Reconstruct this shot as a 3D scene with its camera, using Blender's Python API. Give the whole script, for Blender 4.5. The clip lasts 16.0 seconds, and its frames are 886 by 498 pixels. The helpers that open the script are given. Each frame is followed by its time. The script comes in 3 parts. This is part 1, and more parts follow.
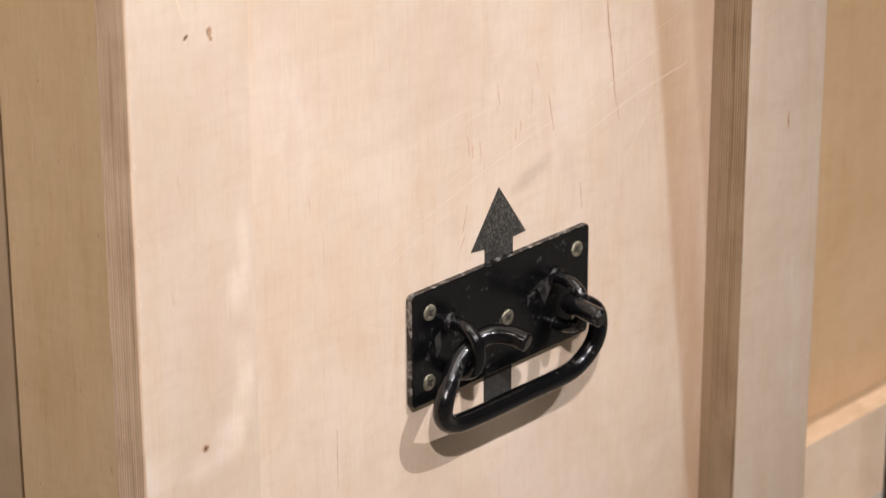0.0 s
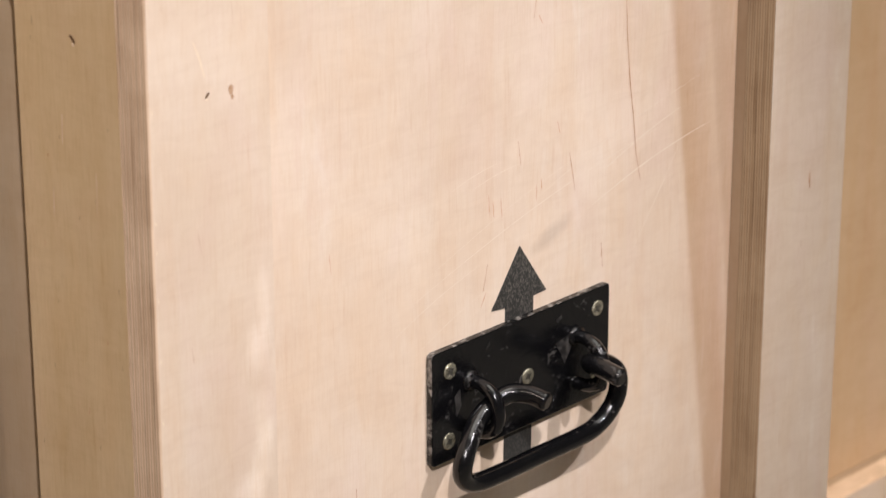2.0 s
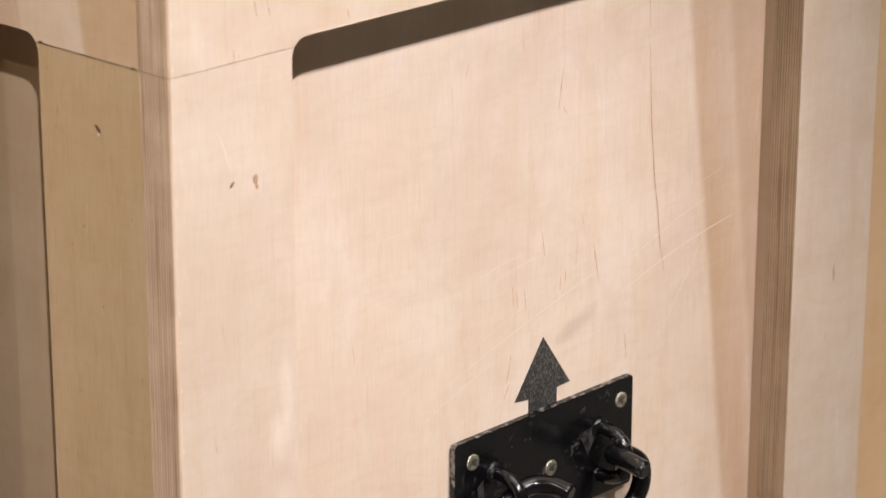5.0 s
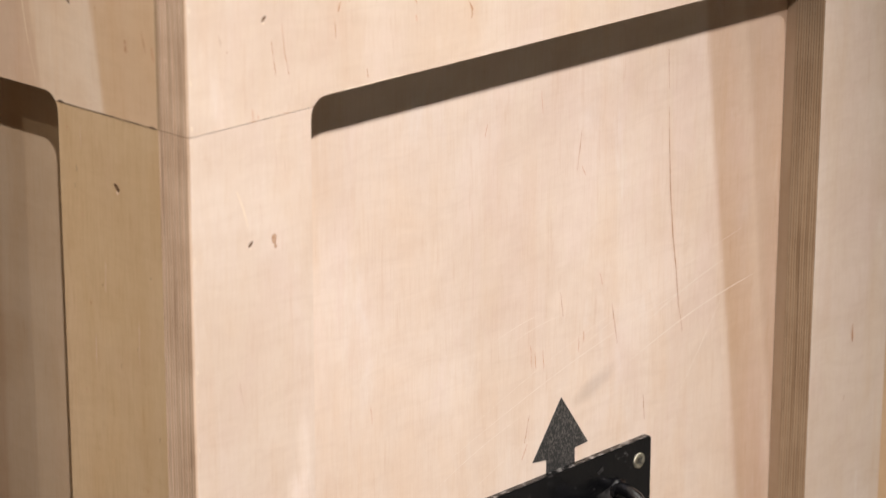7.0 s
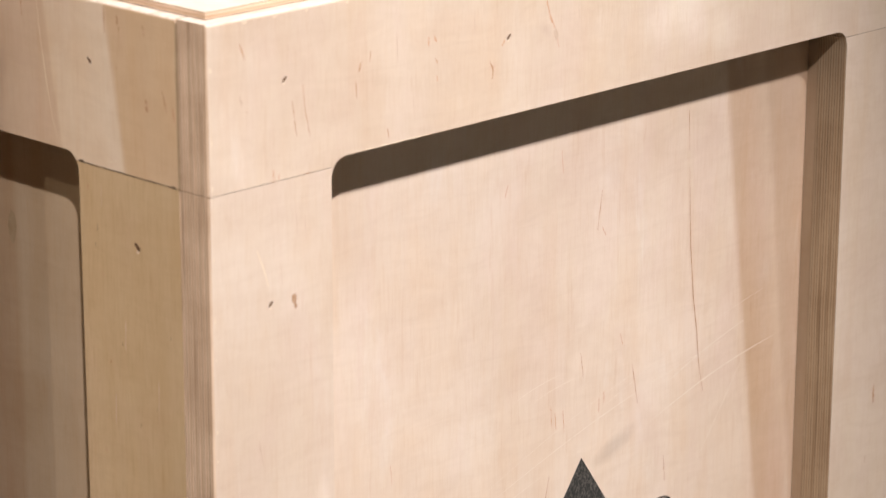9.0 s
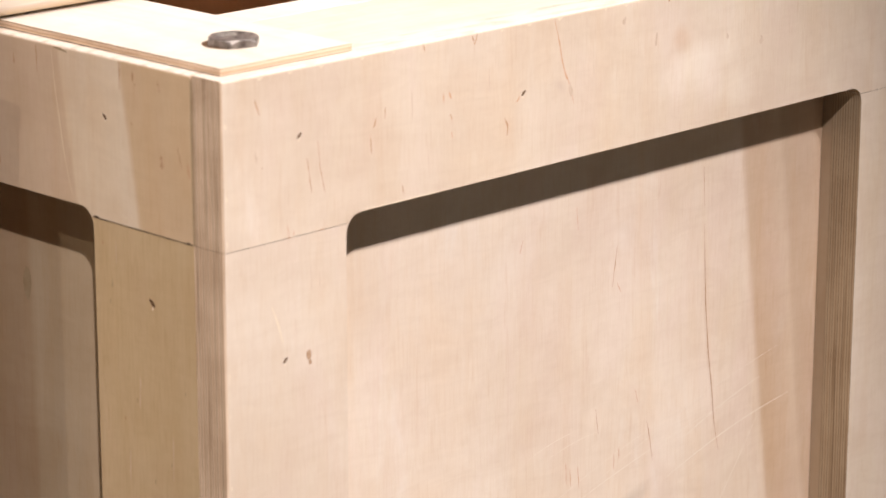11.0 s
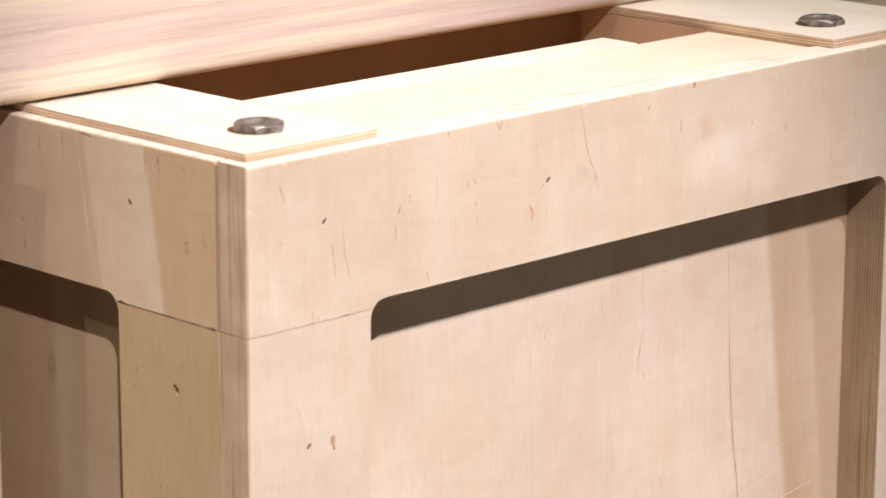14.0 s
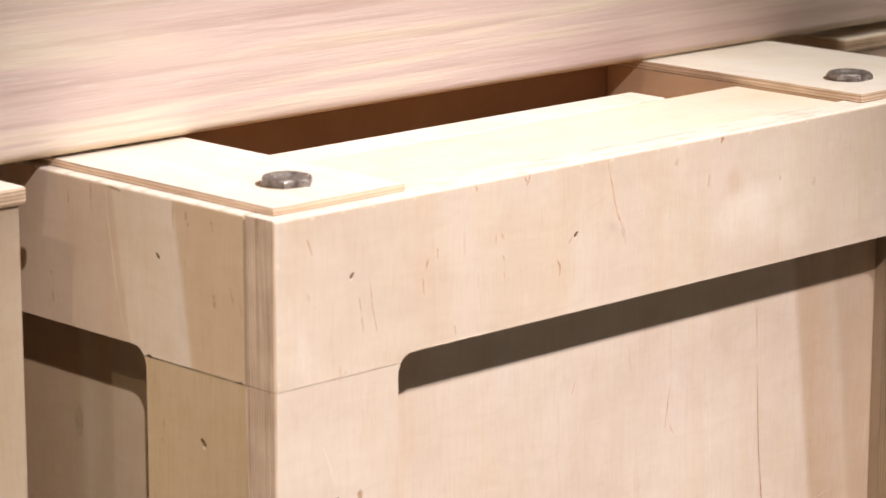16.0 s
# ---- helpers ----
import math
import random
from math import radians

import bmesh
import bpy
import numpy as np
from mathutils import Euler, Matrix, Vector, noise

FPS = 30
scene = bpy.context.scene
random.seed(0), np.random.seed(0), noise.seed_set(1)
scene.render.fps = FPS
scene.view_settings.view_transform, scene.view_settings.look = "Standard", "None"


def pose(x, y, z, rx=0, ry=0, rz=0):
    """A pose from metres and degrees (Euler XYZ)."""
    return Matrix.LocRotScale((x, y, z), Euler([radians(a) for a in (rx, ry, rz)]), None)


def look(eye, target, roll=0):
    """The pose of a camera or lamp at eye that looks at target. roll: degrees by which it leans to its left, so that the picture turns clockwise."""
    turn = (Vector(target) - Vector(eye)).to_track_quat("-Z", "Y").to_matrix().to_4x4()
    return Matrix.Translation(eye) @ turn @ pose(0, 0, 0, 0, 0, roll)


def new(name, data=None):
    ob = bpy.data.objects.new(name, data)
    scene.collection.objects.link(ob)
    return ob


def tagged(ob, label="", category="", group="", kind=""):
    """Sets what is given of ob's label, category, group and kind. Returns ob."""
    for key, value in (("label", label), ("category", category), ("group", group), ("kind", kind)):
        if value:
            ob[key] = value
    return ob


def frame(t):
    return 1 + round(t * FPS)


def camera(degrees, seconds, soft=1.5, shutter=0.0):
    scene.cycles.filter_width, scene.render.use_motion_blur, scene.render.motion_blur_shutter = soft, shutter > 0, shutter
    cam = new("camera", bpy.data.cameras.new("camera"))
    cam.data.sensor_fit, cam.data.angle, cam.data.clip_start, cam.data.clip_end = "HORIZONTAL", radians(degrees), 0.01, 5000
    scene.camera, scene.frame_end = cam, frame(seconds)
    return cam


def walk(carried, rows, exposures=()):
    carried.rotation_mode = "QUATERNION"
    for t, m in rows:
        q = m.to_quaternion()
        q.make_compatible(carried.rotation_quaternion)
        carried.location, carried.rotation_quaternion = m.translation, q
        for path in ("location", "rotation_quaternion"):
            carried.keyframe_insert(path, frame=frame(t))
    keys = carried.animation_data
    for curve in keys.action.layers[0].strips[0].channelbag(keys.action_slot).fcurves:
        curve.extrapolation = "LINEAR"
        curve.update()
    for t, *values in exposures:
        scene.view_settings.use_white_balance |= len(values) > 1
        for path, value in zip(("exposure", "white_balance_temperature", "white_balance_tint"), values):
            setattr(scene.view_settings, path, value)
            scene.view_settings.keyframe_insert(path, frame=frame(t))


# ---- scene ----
cam = camera(17.24, 16.0)
cam.data.dof.use_dof = True
cam.data.dof.focus_distance = 1.40
cam.data.dof.aperture_fstop = 16

# the camera stands on a tripod and tilts slowly up, with a slight pan
EYE = Vector((-0.755, -0.8753, 0.251))
TURNS = [
    (0, -47.259, -21.929, -0.15), (0.5, -47.153, -21.674, -0.13), (1, -47.039, -21.374, -0.10),
    (1.5, -46.924, -21.082, -0.06), (2, -46.829, -20.781, -0.03), (2.5, -46.743, -20.494, -0.02),
    (3, -46.662, -20.194, 0.0), (3.5, -46.585, -19.906, 0.01), (4, -46.499, -19.597, 0.03),
    (6.5, -46.060, -18.133, 0.12), (7, -45.951, -17.831, 0.13), (7.5, -45.846, -17.538, 0.14),
    (8, -45.735, -17.234, 0.16), (8.5, -45.637, -16.950, 0.15), (9, -45.533, -16.652, 0.13),
    (11.5, -45.162, -15.266, 0.04), (12, -45.090, -14.977, 0.02), (12.5, -45.024, -14.719, 0.02),
    (13, -44.939, -14.427, 0.04), (13.5, -44.851, -14.162, 0.08), (14, -44.733, -13.866, 0.12),
    (14.5, -44.603, -13.604, 0.14), (15, -44.457, -13.315, 0.14), (15.5, -44.316, -13.058, 0.11),
    (16, -44.174, -12.802, 0.05)]


def aim(yaw, pitch, roll):
    a, b = radians(yaw), radians(pitch)
    way = Vector((-math.sin(a) * math.cos(b), math.cos(a) * math.cos(b), math.sin(b)))
    return look(EYE, EYE + way, roll)


walk(cam, [(t, aim(a, b, c)) for t, a, b, c in TURNS], exposures=[(0, 0.0), (16, 0.0)])

# ---- light: spotlights under the ceiling of an exhibition hall ----
FLOOR = -0.676
world = bpy.data.worlds.new("hall")
scene.world = world
world.use_nodes = True
world.node_tree.nodes["Background"].inputs[0].default_value = (0.9, 0.85, 0.8, 1)
world.node_tree.nodes["Background"].inputs[1].default_value = 0.05


def spot(name, way, dist, watts, colour, radius, cone, target=(0.168, 0.03, -0.185)):
    d = bpy.data.lights.new(name, "SPOT")
    d.energy, d.color, d.shadow_soft_size, d.spot_size, d.spot_blend = watts, colour, radius, radians(cone), 1.0
    ob = new(name, d)
    tgt = Vector(target)
    ob.matrix_world = look(tgt + Vector(way).normalized() * dist, tgt)
    return tagged(ob, "unseen warm spotlight assumed under the hall ceiling", "lamp")


spot("spotlight", (-0.86, -1.0, 1.09), 2.9, 334, (1.0, 0.93, 0.935), 0.024, 15.6)
spot("spotlight", (0.16, -1.0, 1.13), 3.0, 272, (1.0, 0.945, 0.97), 0.024, 15.6)
# extra lamp added only to brighten the crate on the right
spot("spotlight", (0.30, -1.0, 1.09), 3.0, 330, (1.0, 0.90, 0.83), 0.03, 25.0, (1.02, 0.15, -0.36))
spot("spotlight", (-1.0, -0.12, 1.04), 2.8, 33, (1.0, 0.84, 0.70), 0.026, 70)
# fill lamp added to lift the shadows; no such fixture is known
fill_light = bpy.data.lights.new("ceiling_fill", "AREA")
fill_light.energy, fill_light.color, fill_light.size = 66, (1.0, 0.95, 0.86), 2.0
ob = new("ceiling_fill", fill_light)
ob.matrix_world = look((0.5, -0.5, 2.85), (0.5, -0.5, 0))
tagged(ob, "broad soft fill light added under the hall ceiling", "lamp")


# ---- materials ----
class Nodes:
    """A small helper that adds and links shader nodes."""

    def __init__(self, name):
        self.mat = bpy.data.materials.new(name)
        self.mat.use_nodes = True
        self.tree = self.mat.node_tree
        self.bsdf = self.tree.nodes["Principled BSDF"]

    def add(self, kind, **settings):
        n = self.tree.nodes.new(kind)
        for k, v in settings.items():
            if k == "operation":
                n.operation = v
            elif k == "blend_type":
                n.blend_type = v
        return n

    def link(self, a, b):
        self.tree.links.new(a, b)

    def put(self, socket, value):
        if isinstance(value, (int, float, tuple)):
            socket.default_value = value
        else:
            self.link(value, socket)

    def math(self, op, a, b=0.0):
        n = self.add("ShaderNodeMath", operation=op)
        self.put(n.inputs[0], a)
        self.put(n.inputs[1], b)
        return n.outputs[0]

    def coords(self):
        return self.add("ShaderNodeTexCoord").outputs["Object"]

    def axes(self, co):
        n = self.add("ShaderNodeSeparateXYZ")
        self.link(co, n.inputs[0])
        return n.outputs

    def noise(self, co, scale, detail=3.0, rough=0.55, shift=(0, 0, 0), factor=1.0, distort=0.0):
        m = self.add("ShaderNodeMapping")
        self.link(co, m.inputs["Vector"])
        m.inputs["Scale"].default_value = scale
        m.inputs["Location"].default_value = shift
        n = self.add("ShaderNodeTexNoise")
        self.link(m.outputs[0], n.inputs["Vector"])
        n.inputs["Scale"].default_value = factor
        n.inputs["Detail"].default_value = detail
        n.inputs["Roughness"].default_value = rough
        n.inputs["Distortion"].default_value = distort
        return n.outputs[0]

    def ramp(self, fac, stops, smooth=False):
        n = self.add("ShaderNodeValToRGB")
        self.put(n.inputs[0], fac)
        e = n.color_ramp.elements
        while len(e) < len(stops):
            e.new(0.5)
        for el, (pos, col) in zip(e, stops):
            el.position = pos
            el.color = (*col, 1) if len(col) == 3 else col
        if smooth:
            n.color_ramp.interpolation = "EASE"
        return n.outputs[0]

    def mix(self, fac, a, b, blend="MIX"):
        n = self.add("ShaderNodeMix", blend_type=blend)
        n.data_type = "RGBA"
        n.blend_type = blend
        self.put(n.inputs[0], fac)
        for sock, v in ((n.inputs[6], a), (n.inputs[7], b)):
            if isinstance(v, tuple):
                sock.default_value = (*v, 1)
            else:
                self.link(v, sock)
        return n.outputs[2]

    def bump(self, height, strength, dist):
        n = self.add("ShaderNodeBump")
        n.inputs["Strength"].default_value = strength
        n.inputs["Distance"].default_value = dist
        self.link(height, n.inputs["Height"])
        self.link(n.outputs[0], self.bsdf.inputs["Normal"])

    def finish(self, colour, rough=0.5, metal=0.0):
        self.put(self.bsdf.inputs["Base Color"], (*colour, 1) if isinstance(colour, tuple) else colour)
        self.put(self.bsdf.inputs["Roughness"], rough)
        self.bsdf.inputs["Metallic"].default_value = metal
        return self.mat


CREAM, PALE = (0.725, 0.592, 0.472), (0.765, 0.64, 0.525)


def grey(v):
    return (v, v, v)


def birch(name, seed, grain="z", tone=CREAM, second=PALE, bands=None, contrast=0.17, blotch=0.0, smears_and_glare=()):
    """Rotary-cut birch veneer. bands: (axis, lean, noise, stops) lays broader strips of other veneer colours across the grain."""
    k = Nodes(name)
    co = k.coords()
    shift = (seed * 1.7, seed * 2.3, seed * 0.9)
    lay = {"z": lambda a, b: (a, a, b), "x": lambda a, b: (b, a, a), "y": lambda a, b: (a, b, a)}[grain]
    broad = k.noise(co, lay(11, 5), 4, 0.55, shift, 1.0, 1.0)
    streak = k.noise(co, lay(52, 4.5), 4, 0.55, shift, 1.0, 0.8)
    fine = k.noise(co, lay(1100, 70), 3, 0.65, shift, 1.0, 0.4)
    cross = k.noise(co, lay(120, 620), 3, 0.6, shift, 1.0, 0.6)
    vein = k.noise(co, lay(330, 26), 3, 0.55, shift, 1.0, 0.3)
    flame = k.noise(co, lay(26, 95), 4, 0.6, shift, 1.0, 1.6)
    cloud = k.noise(co, (22, 22, 22), 4, 0.6, shift, 1.0, 0.8)
    blush = k.noise(co, lay(30, 12), 3, 0.55, (shift[1], shift[2], shift[0]), 1.0, 0.6)
    colour = k.mix(k.ramp(broad, [(0.36, grey(0)), (0.66, grey(1))]), tone, second)
    if bands:
        axis, lean, wob, stops = bands
        ax = k.axes(co)
        u = k.math("ADD", ax["xyz".index(axis)], k.math("MULTIPLY", ax[2], lean))
        w = k.noise(co, (18, 18, 7), 2, 0.5, shift)
        u = k.math("ADD", u, k.math("MULTIPLY", k.math("SUBTRACT", w, 0.5), wob))
        strip = k.ramp(k.math("MULTIPLY", u, 2.0), stops)
        colour = k.mix(1.0, colour, strip, "MULTIPLY")
    if blotch:
        b = k.math("MULTIPLY", k.ramp(k.noise(co, lay(42, 11), 4, 0.62, shift, 1.0, 1.2), [(0.56, grey(0)), (0.68, grey(blotch))]), k.ramp(broad, [(0.40, grey(0)), (0.60, grey(1))]))
        colour = k.mix(b, colour, (0.80, 0.72, 0.64))
    # tinted ovals: real smears and figure, and glare painted into the colour
    for cx, cz, rx, rz, turn, tint in smears_and_glare:
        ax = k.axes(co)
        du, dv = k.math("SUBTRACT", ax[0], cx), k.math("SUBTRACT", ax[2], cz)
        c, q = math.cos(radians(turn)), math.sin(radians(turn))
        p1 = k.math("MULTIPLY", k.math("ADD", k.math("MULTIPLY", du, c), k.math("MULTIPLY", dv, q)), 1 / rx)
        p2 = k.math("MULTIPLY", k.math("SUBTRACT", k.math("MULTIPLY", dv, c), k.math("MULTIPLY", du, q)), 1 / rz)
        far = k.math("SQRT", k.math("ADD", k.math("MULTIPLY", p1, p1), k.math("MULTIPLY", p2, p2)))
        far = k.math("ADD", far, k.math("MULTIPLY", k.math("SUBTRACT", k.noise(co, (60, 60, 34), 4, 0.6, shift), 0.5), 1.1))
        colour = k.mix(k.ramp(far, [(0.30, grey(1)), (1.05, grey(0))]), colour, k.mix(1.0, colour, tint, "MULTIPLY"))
    s = 1 - 0.14 * contrast
    colour = k.mix(1.0, colour, k.ramp(streak, [(0.30, (s, s * 0.965, s * 0.92)), (0.52, grey(1)), (1, grey(1))]), "MULTIPLY")
    colour = k.mix(1.0, colour, k.ramp(blush, [(0.30, (1.0, 0.975, 0.94)), (0.50, grey(1)), (0.70, (1.0, 0.985, 1.01))]), "MULTIPLY")
    f = 1 - 0.21 * contrast
    colour = k.mix(1.0, colour, k.ramp(fine, [(0.30, (f, f * 0.97, f * 0.93)), (0.52, grey(1)), (0.72, grey(1.015))]), "MULTIPLY")
    colour = k.mix(1.0, colour, k.ramp(cross, [(0.30, (0.986, 0.983, 0.980)), (0.52, grey(1)), (1, grey(1))]), "MULTIPLY")
    colour = k.mix(1.0, colour, k.ramp(flame, [(0.32, (0.965, 0.955, 0.945)), (0.55, grey(1)), (0.75, grey(1.015))]), "MULTIPLY")
    colour = k.mix(1.0, colour, k.ramp(cloud, [(0.30, (0.945, 0.92, 0.895)), (0.58, grey(1)), (1, grey(1))]), "MULTIPLY")
    colour = k.mix(1.0, colour, k.ramp(vein, [(0.0, grey(1)), (0.64, grey(1)), (0.75, (0.95, 0.91, 0.87)), (1, (0.92, 0.87, 0.82))]), "MULTIPLY")
    h = k.math("ADD", k.math("MULTIPLY", fine, 0.8), k.math("MULTIPLY", cross, 0.18))
    k.bump(h, 0.24, 0.0006)
    return k.finish(colour, k.ramp(streak, [(0, grey(0.62)), (1, grey(0.48))]))


def plies(name, axis, seed, edge_tint=(1.26, 1.17, 1.07)):
    """The sawn edge of birch plywood: thin layers of side grain and end grain in turn."""
    k = Nodes(name)
    co = k.coords()
    w = k.noise(co, (25, 25, 25), 3, 0.6, (seed, 0, 0))
    u = k.axes(co)["xyz".index(axis)]
    u = k.math("ADD", u, k.math("MULTIPLY", k.math("SUBTRACT", w, 0.5), 0.0012))
    tri = k.math("PINGPONG", k.math("MULTIPLY", u, 1 / 0.00165), 1.0)
    layer = k.ramp(tri, [(0.0, (0.26, 0.185, 0.125)), (0.07, (0.33, 0.245, 0.175)), (0.16, (0.55, 0.445, 0.345)), (0.62, (0.61, 0.50, 0.395)), (0.80, (0.46, 0.345, 0.25)), (1.0, (0.40, 0.295, 0.21))])
    stretch = {"x": (420, 9, 9), "y": (9, 420, 9), "z": (9, 9, 420)}[axis]
    lines = k.noise(co, stretch, 4, 0.65, (seed, 2, 1), 1.0, 0.5)
    colour = k.mix(1.0, layer, k.ramp(lines, [(0.30, (0.66, 0.60, 0.54)), (0.48, grey(1)), (0.70, grey(1.06))]), "MULTIPLY")
    colour = k.mix(1.0, colour, edge_tint, "MULTIPLY")
    dirt = k.noise(co, (40, 40, 40), 4, 0.6, (seed, 5, 1))
    colour = k.mix(1.0, colour, k.ramp(dirt, [(0.30, (0.78, 0.74, 0.70)), (0.6, grey(1)), (1, grey(1))]), "MULTIPLY")
    k.bump(k.math("ADD", tri, lines), 0.12, 0.0004)
    return k.finish(colour, 0.72)


def plain(name, a, b, rough, scale=(30, 30, 30), metal=0.0, bump=0.2, dist=0.0005, lo=0.35, hi=0.65):
    k = Nodes(name)
    co = k.coords()
    n = k.noise(co, scale, 4, 0.6)
    f = k.noise(co, tuple(v * 9 for v in scale), 3, 0.6)
    k.bump(k.math("ADD", n, f), bump, dist)
    return k.finish(k.mix(k.ramp(n, [(lo, grey(0)), (hi, grey(1))]), a, b), rough, metal)


def black_paint(name):
    """Black lacquer on steel, chipped and scuffed to grey in places."""
    k = Nodes(name)
    co = k.coords()
    n = k.noise(co, (70, 70, 70), 5, 0.65)
    f = k.noise(co, (420, 420, 420), 3, 0.6)
    scuff = k.ramp(k.math("MULTIPLY", n, k.math("ADD", f, 0.35)), [(0.52, grey(0)), (0.66, grey(0.8))])
    k.bump(k.math("ADD", n, k.math("MULTIPLY", f, 0.4)), 0.45, 0.0007)
    colour = k.mix(scuff, (0.0035, 0.0035, 0.004), (0.09, 0.085, 0.08))
    k.bsdf.inputs["Specular IOR Level"].default_value = 0.42
    return k.finish(colour, k.ramp(n, [(0.3, grey(0.11)), (0.7, grey(0.27))]), 0.0)


def stencil(name):
    """Black stencil paint, rubbed thin so that wood shows through in specks."""
    k = Nodes(name)
    co = k.coords()
    f = k.noise(co, (1000, 1000, 560), 3, 0.7)
    n = k.noise(co, (60, 60, 60), 3, 0.6)
    colour = k.mix(k.ramp(f, [(0.47, grey(0)), (0.64, grey(1))]), (0.020, 0.020, 0.019), k.mix(k.ramp(k.math("ADD", k.axes(co)[2], 0.40), [(0.085, (0.05, 0.047, 0.042)), (0.11, (0.36, 0.315, 0.265))]), (0.05, 0.047, 0.042), (0.34, 0.30, 0.25)))
    colour = k.mix(1.0, colour, k.ramp(n, [(0.3, grey(0.75)), (0.6, grey(1))]), "MULTIPLY")
    return k.finish(colour, 0.6)


def cedar(name):
    """Planed reddish plank: long grain along x in rose, straw and grey-white."""
    k = Nodes(name)
    co = k.coords()
    broad = k.noise(co, (1.6, 30, 30), 4, 0.55, (2, 1, 0), 1.0, 0.6)
    streak = k.noise(co, (4.5, 120, 170), 4, 0.6, (0, 3, 1), 1.0, 0.4)
    fine = k.noise(co, (34, 420, 620), 3, 0.65)
    colour = k.ramp(broad, [(0.28, (0.56, 0.40, 0.36)), (0.42, (0.70, 0.53, 0.475)), (0.52, (0.74, 0.575, 0.51)), (0.60, (0.82, 0.69, 0.55)), (0.68, (0.69, 0.515, 0.465)), (0.80, (0.74, 0.58, 0.515))])
    colour = k.mix(1.0, colour, k.ramp(streak, [(0.30, (0.80, 0.74, 0.72)), (0.52, grey(1)), (1, grey(1))]), "MULTIPLY")
    ax = k.axes(co)
    worn = k.math("MULTIPLY", k.ramp(fine, [(0.55, grey(0)), (0.68, grey(1))]), k.ramp(k.math("ADD", ax[0], 0.5), [(0.40, grey(0.62)), (0.68, grey(0.10))]))
    colour = k.mix(worn, colour, (0.80, 0.74, 0.66))
    colour = k.mix(k.ramp(k.math("MULTIPLY", k.math("SUBTRACT", ax[2], 0.004), 60.0), [(0.06, grey(1)), (0.30, grey(0))]), colour, (0.74, 0.57, 0.37))
    k.bump(k.math("ADD", streak, fine), 0.3, 0.0006)
    return k.finish(colour, 0.5)


PANEL = birch("birch_panel", 1, blotch=0.35, smears_and_glare=[(0.284, -0.262, 0.022, 0.006, 20, (0.84, 0.83, 0.82)), (0.330, -0.222, 0.050, 0.030, 25, (1.05, 1.07, 1.10))], bands=("x", 0.137, 0.010, [
    (0.0, grey(1)), (0.24, (1, 0.985, 0.97)), (0.33, grey(1)), (0.702, (1, 0.98, 0.96)), (0.712, (0.80, 0.69, 0.59)), (0.745, (0.84, 0.74, 0.66)),
    (0.765, (0.90, 0.84, 0.78)), (0.775, (0.80, 0.71, 0.63)), (0.82, (0.86, 0.77, 0.69)), (1.0, (0.84, 0.74, 0.66))]))
# the first two ovals paint in spot glare on the rail
RAIL = birch("birch_rail", 4, blotch=0.25, smears_and_glare=[(0.300, -0.040, 0.036, 0.014, 14, (1.10, 1.14, 1.18)), (0.325, -0.053, 0.024, 0.012, 0, (1.08, 1.12, 1.16)), (0.2875, -0.0231, 0.006, 0.008, 20, (0.93, 0.86, 0.79)), (0.2030, -0.033, 0.006, 0.004, -35, (0.93, 0.91, 0.92))], tone=(0.67, 0.54, 0.42), second=(0.72, 0.595, 0.475))
# the pale ovals put glossy reflections into the stile's colour
STILE = birch("birch_stile", 7, blotch=0.4, smears_and_glare=[
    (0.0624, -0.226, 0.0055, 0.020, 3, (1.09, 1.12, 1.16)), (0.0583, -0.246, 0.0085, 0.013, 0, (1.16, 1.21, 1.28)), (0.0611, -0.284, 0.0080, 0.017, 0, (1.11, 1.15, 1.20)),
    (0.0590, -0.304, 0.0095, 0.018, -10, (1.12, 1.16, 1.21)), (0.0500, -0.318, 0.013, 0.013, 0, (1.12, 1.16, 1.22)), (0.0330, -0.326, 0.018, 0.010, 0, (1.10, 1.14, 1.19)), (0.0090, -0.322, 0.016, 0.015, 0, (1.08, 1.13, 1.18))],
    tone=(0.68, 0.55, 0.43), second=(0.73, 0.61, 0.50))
# side veneers: brighter rail, darker stile and panel put light and shade into tone
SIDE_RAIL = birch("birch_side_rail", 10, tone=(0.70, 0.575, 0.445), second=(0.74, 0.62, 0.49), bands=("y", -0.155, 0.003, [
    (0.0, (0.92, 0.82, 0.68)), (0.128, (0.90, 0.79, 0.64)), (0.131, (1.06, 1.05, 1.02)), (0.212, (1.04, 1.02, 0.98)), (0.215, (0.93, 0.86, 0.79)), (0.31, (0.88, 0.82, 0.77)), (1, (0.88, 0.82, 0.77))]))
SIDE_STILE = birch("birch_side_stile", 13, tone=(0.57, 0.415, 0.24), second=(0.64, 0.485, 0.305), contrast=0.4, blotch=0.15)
# panel tone is darkened for recess shade, and again beyond y 0.16
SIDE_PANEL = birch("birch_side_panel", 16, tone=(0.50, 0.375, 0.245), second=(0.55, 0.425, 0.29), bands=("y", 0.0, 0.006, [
    (0.0, grey(1)), (0.322, grey(1)), (0.332, (0.88, 0.81, 0.76)), (0.6, (0.88, 0.81, 0.76)), (1, grey(1))]))
LIGHT_PLY = birch("birch_top", 19, grain="y", tone=(0.76, 0.70, 0.62), second=(0.78, 0.73, 0.66))
YELLOW_PLY = birch("birch_top_strip", 22, grain="x", tone=(0.75, 0.675, 0.545), second=(0.77, 0.70, 0.58))
# guessed amber veneer with part of the panel's shade put into the tone
AMBER_PLY = birch("amber_panel", 25, tone=(0.54, 0.375, 0.225), second=(0.58, 0.415, 0.265))
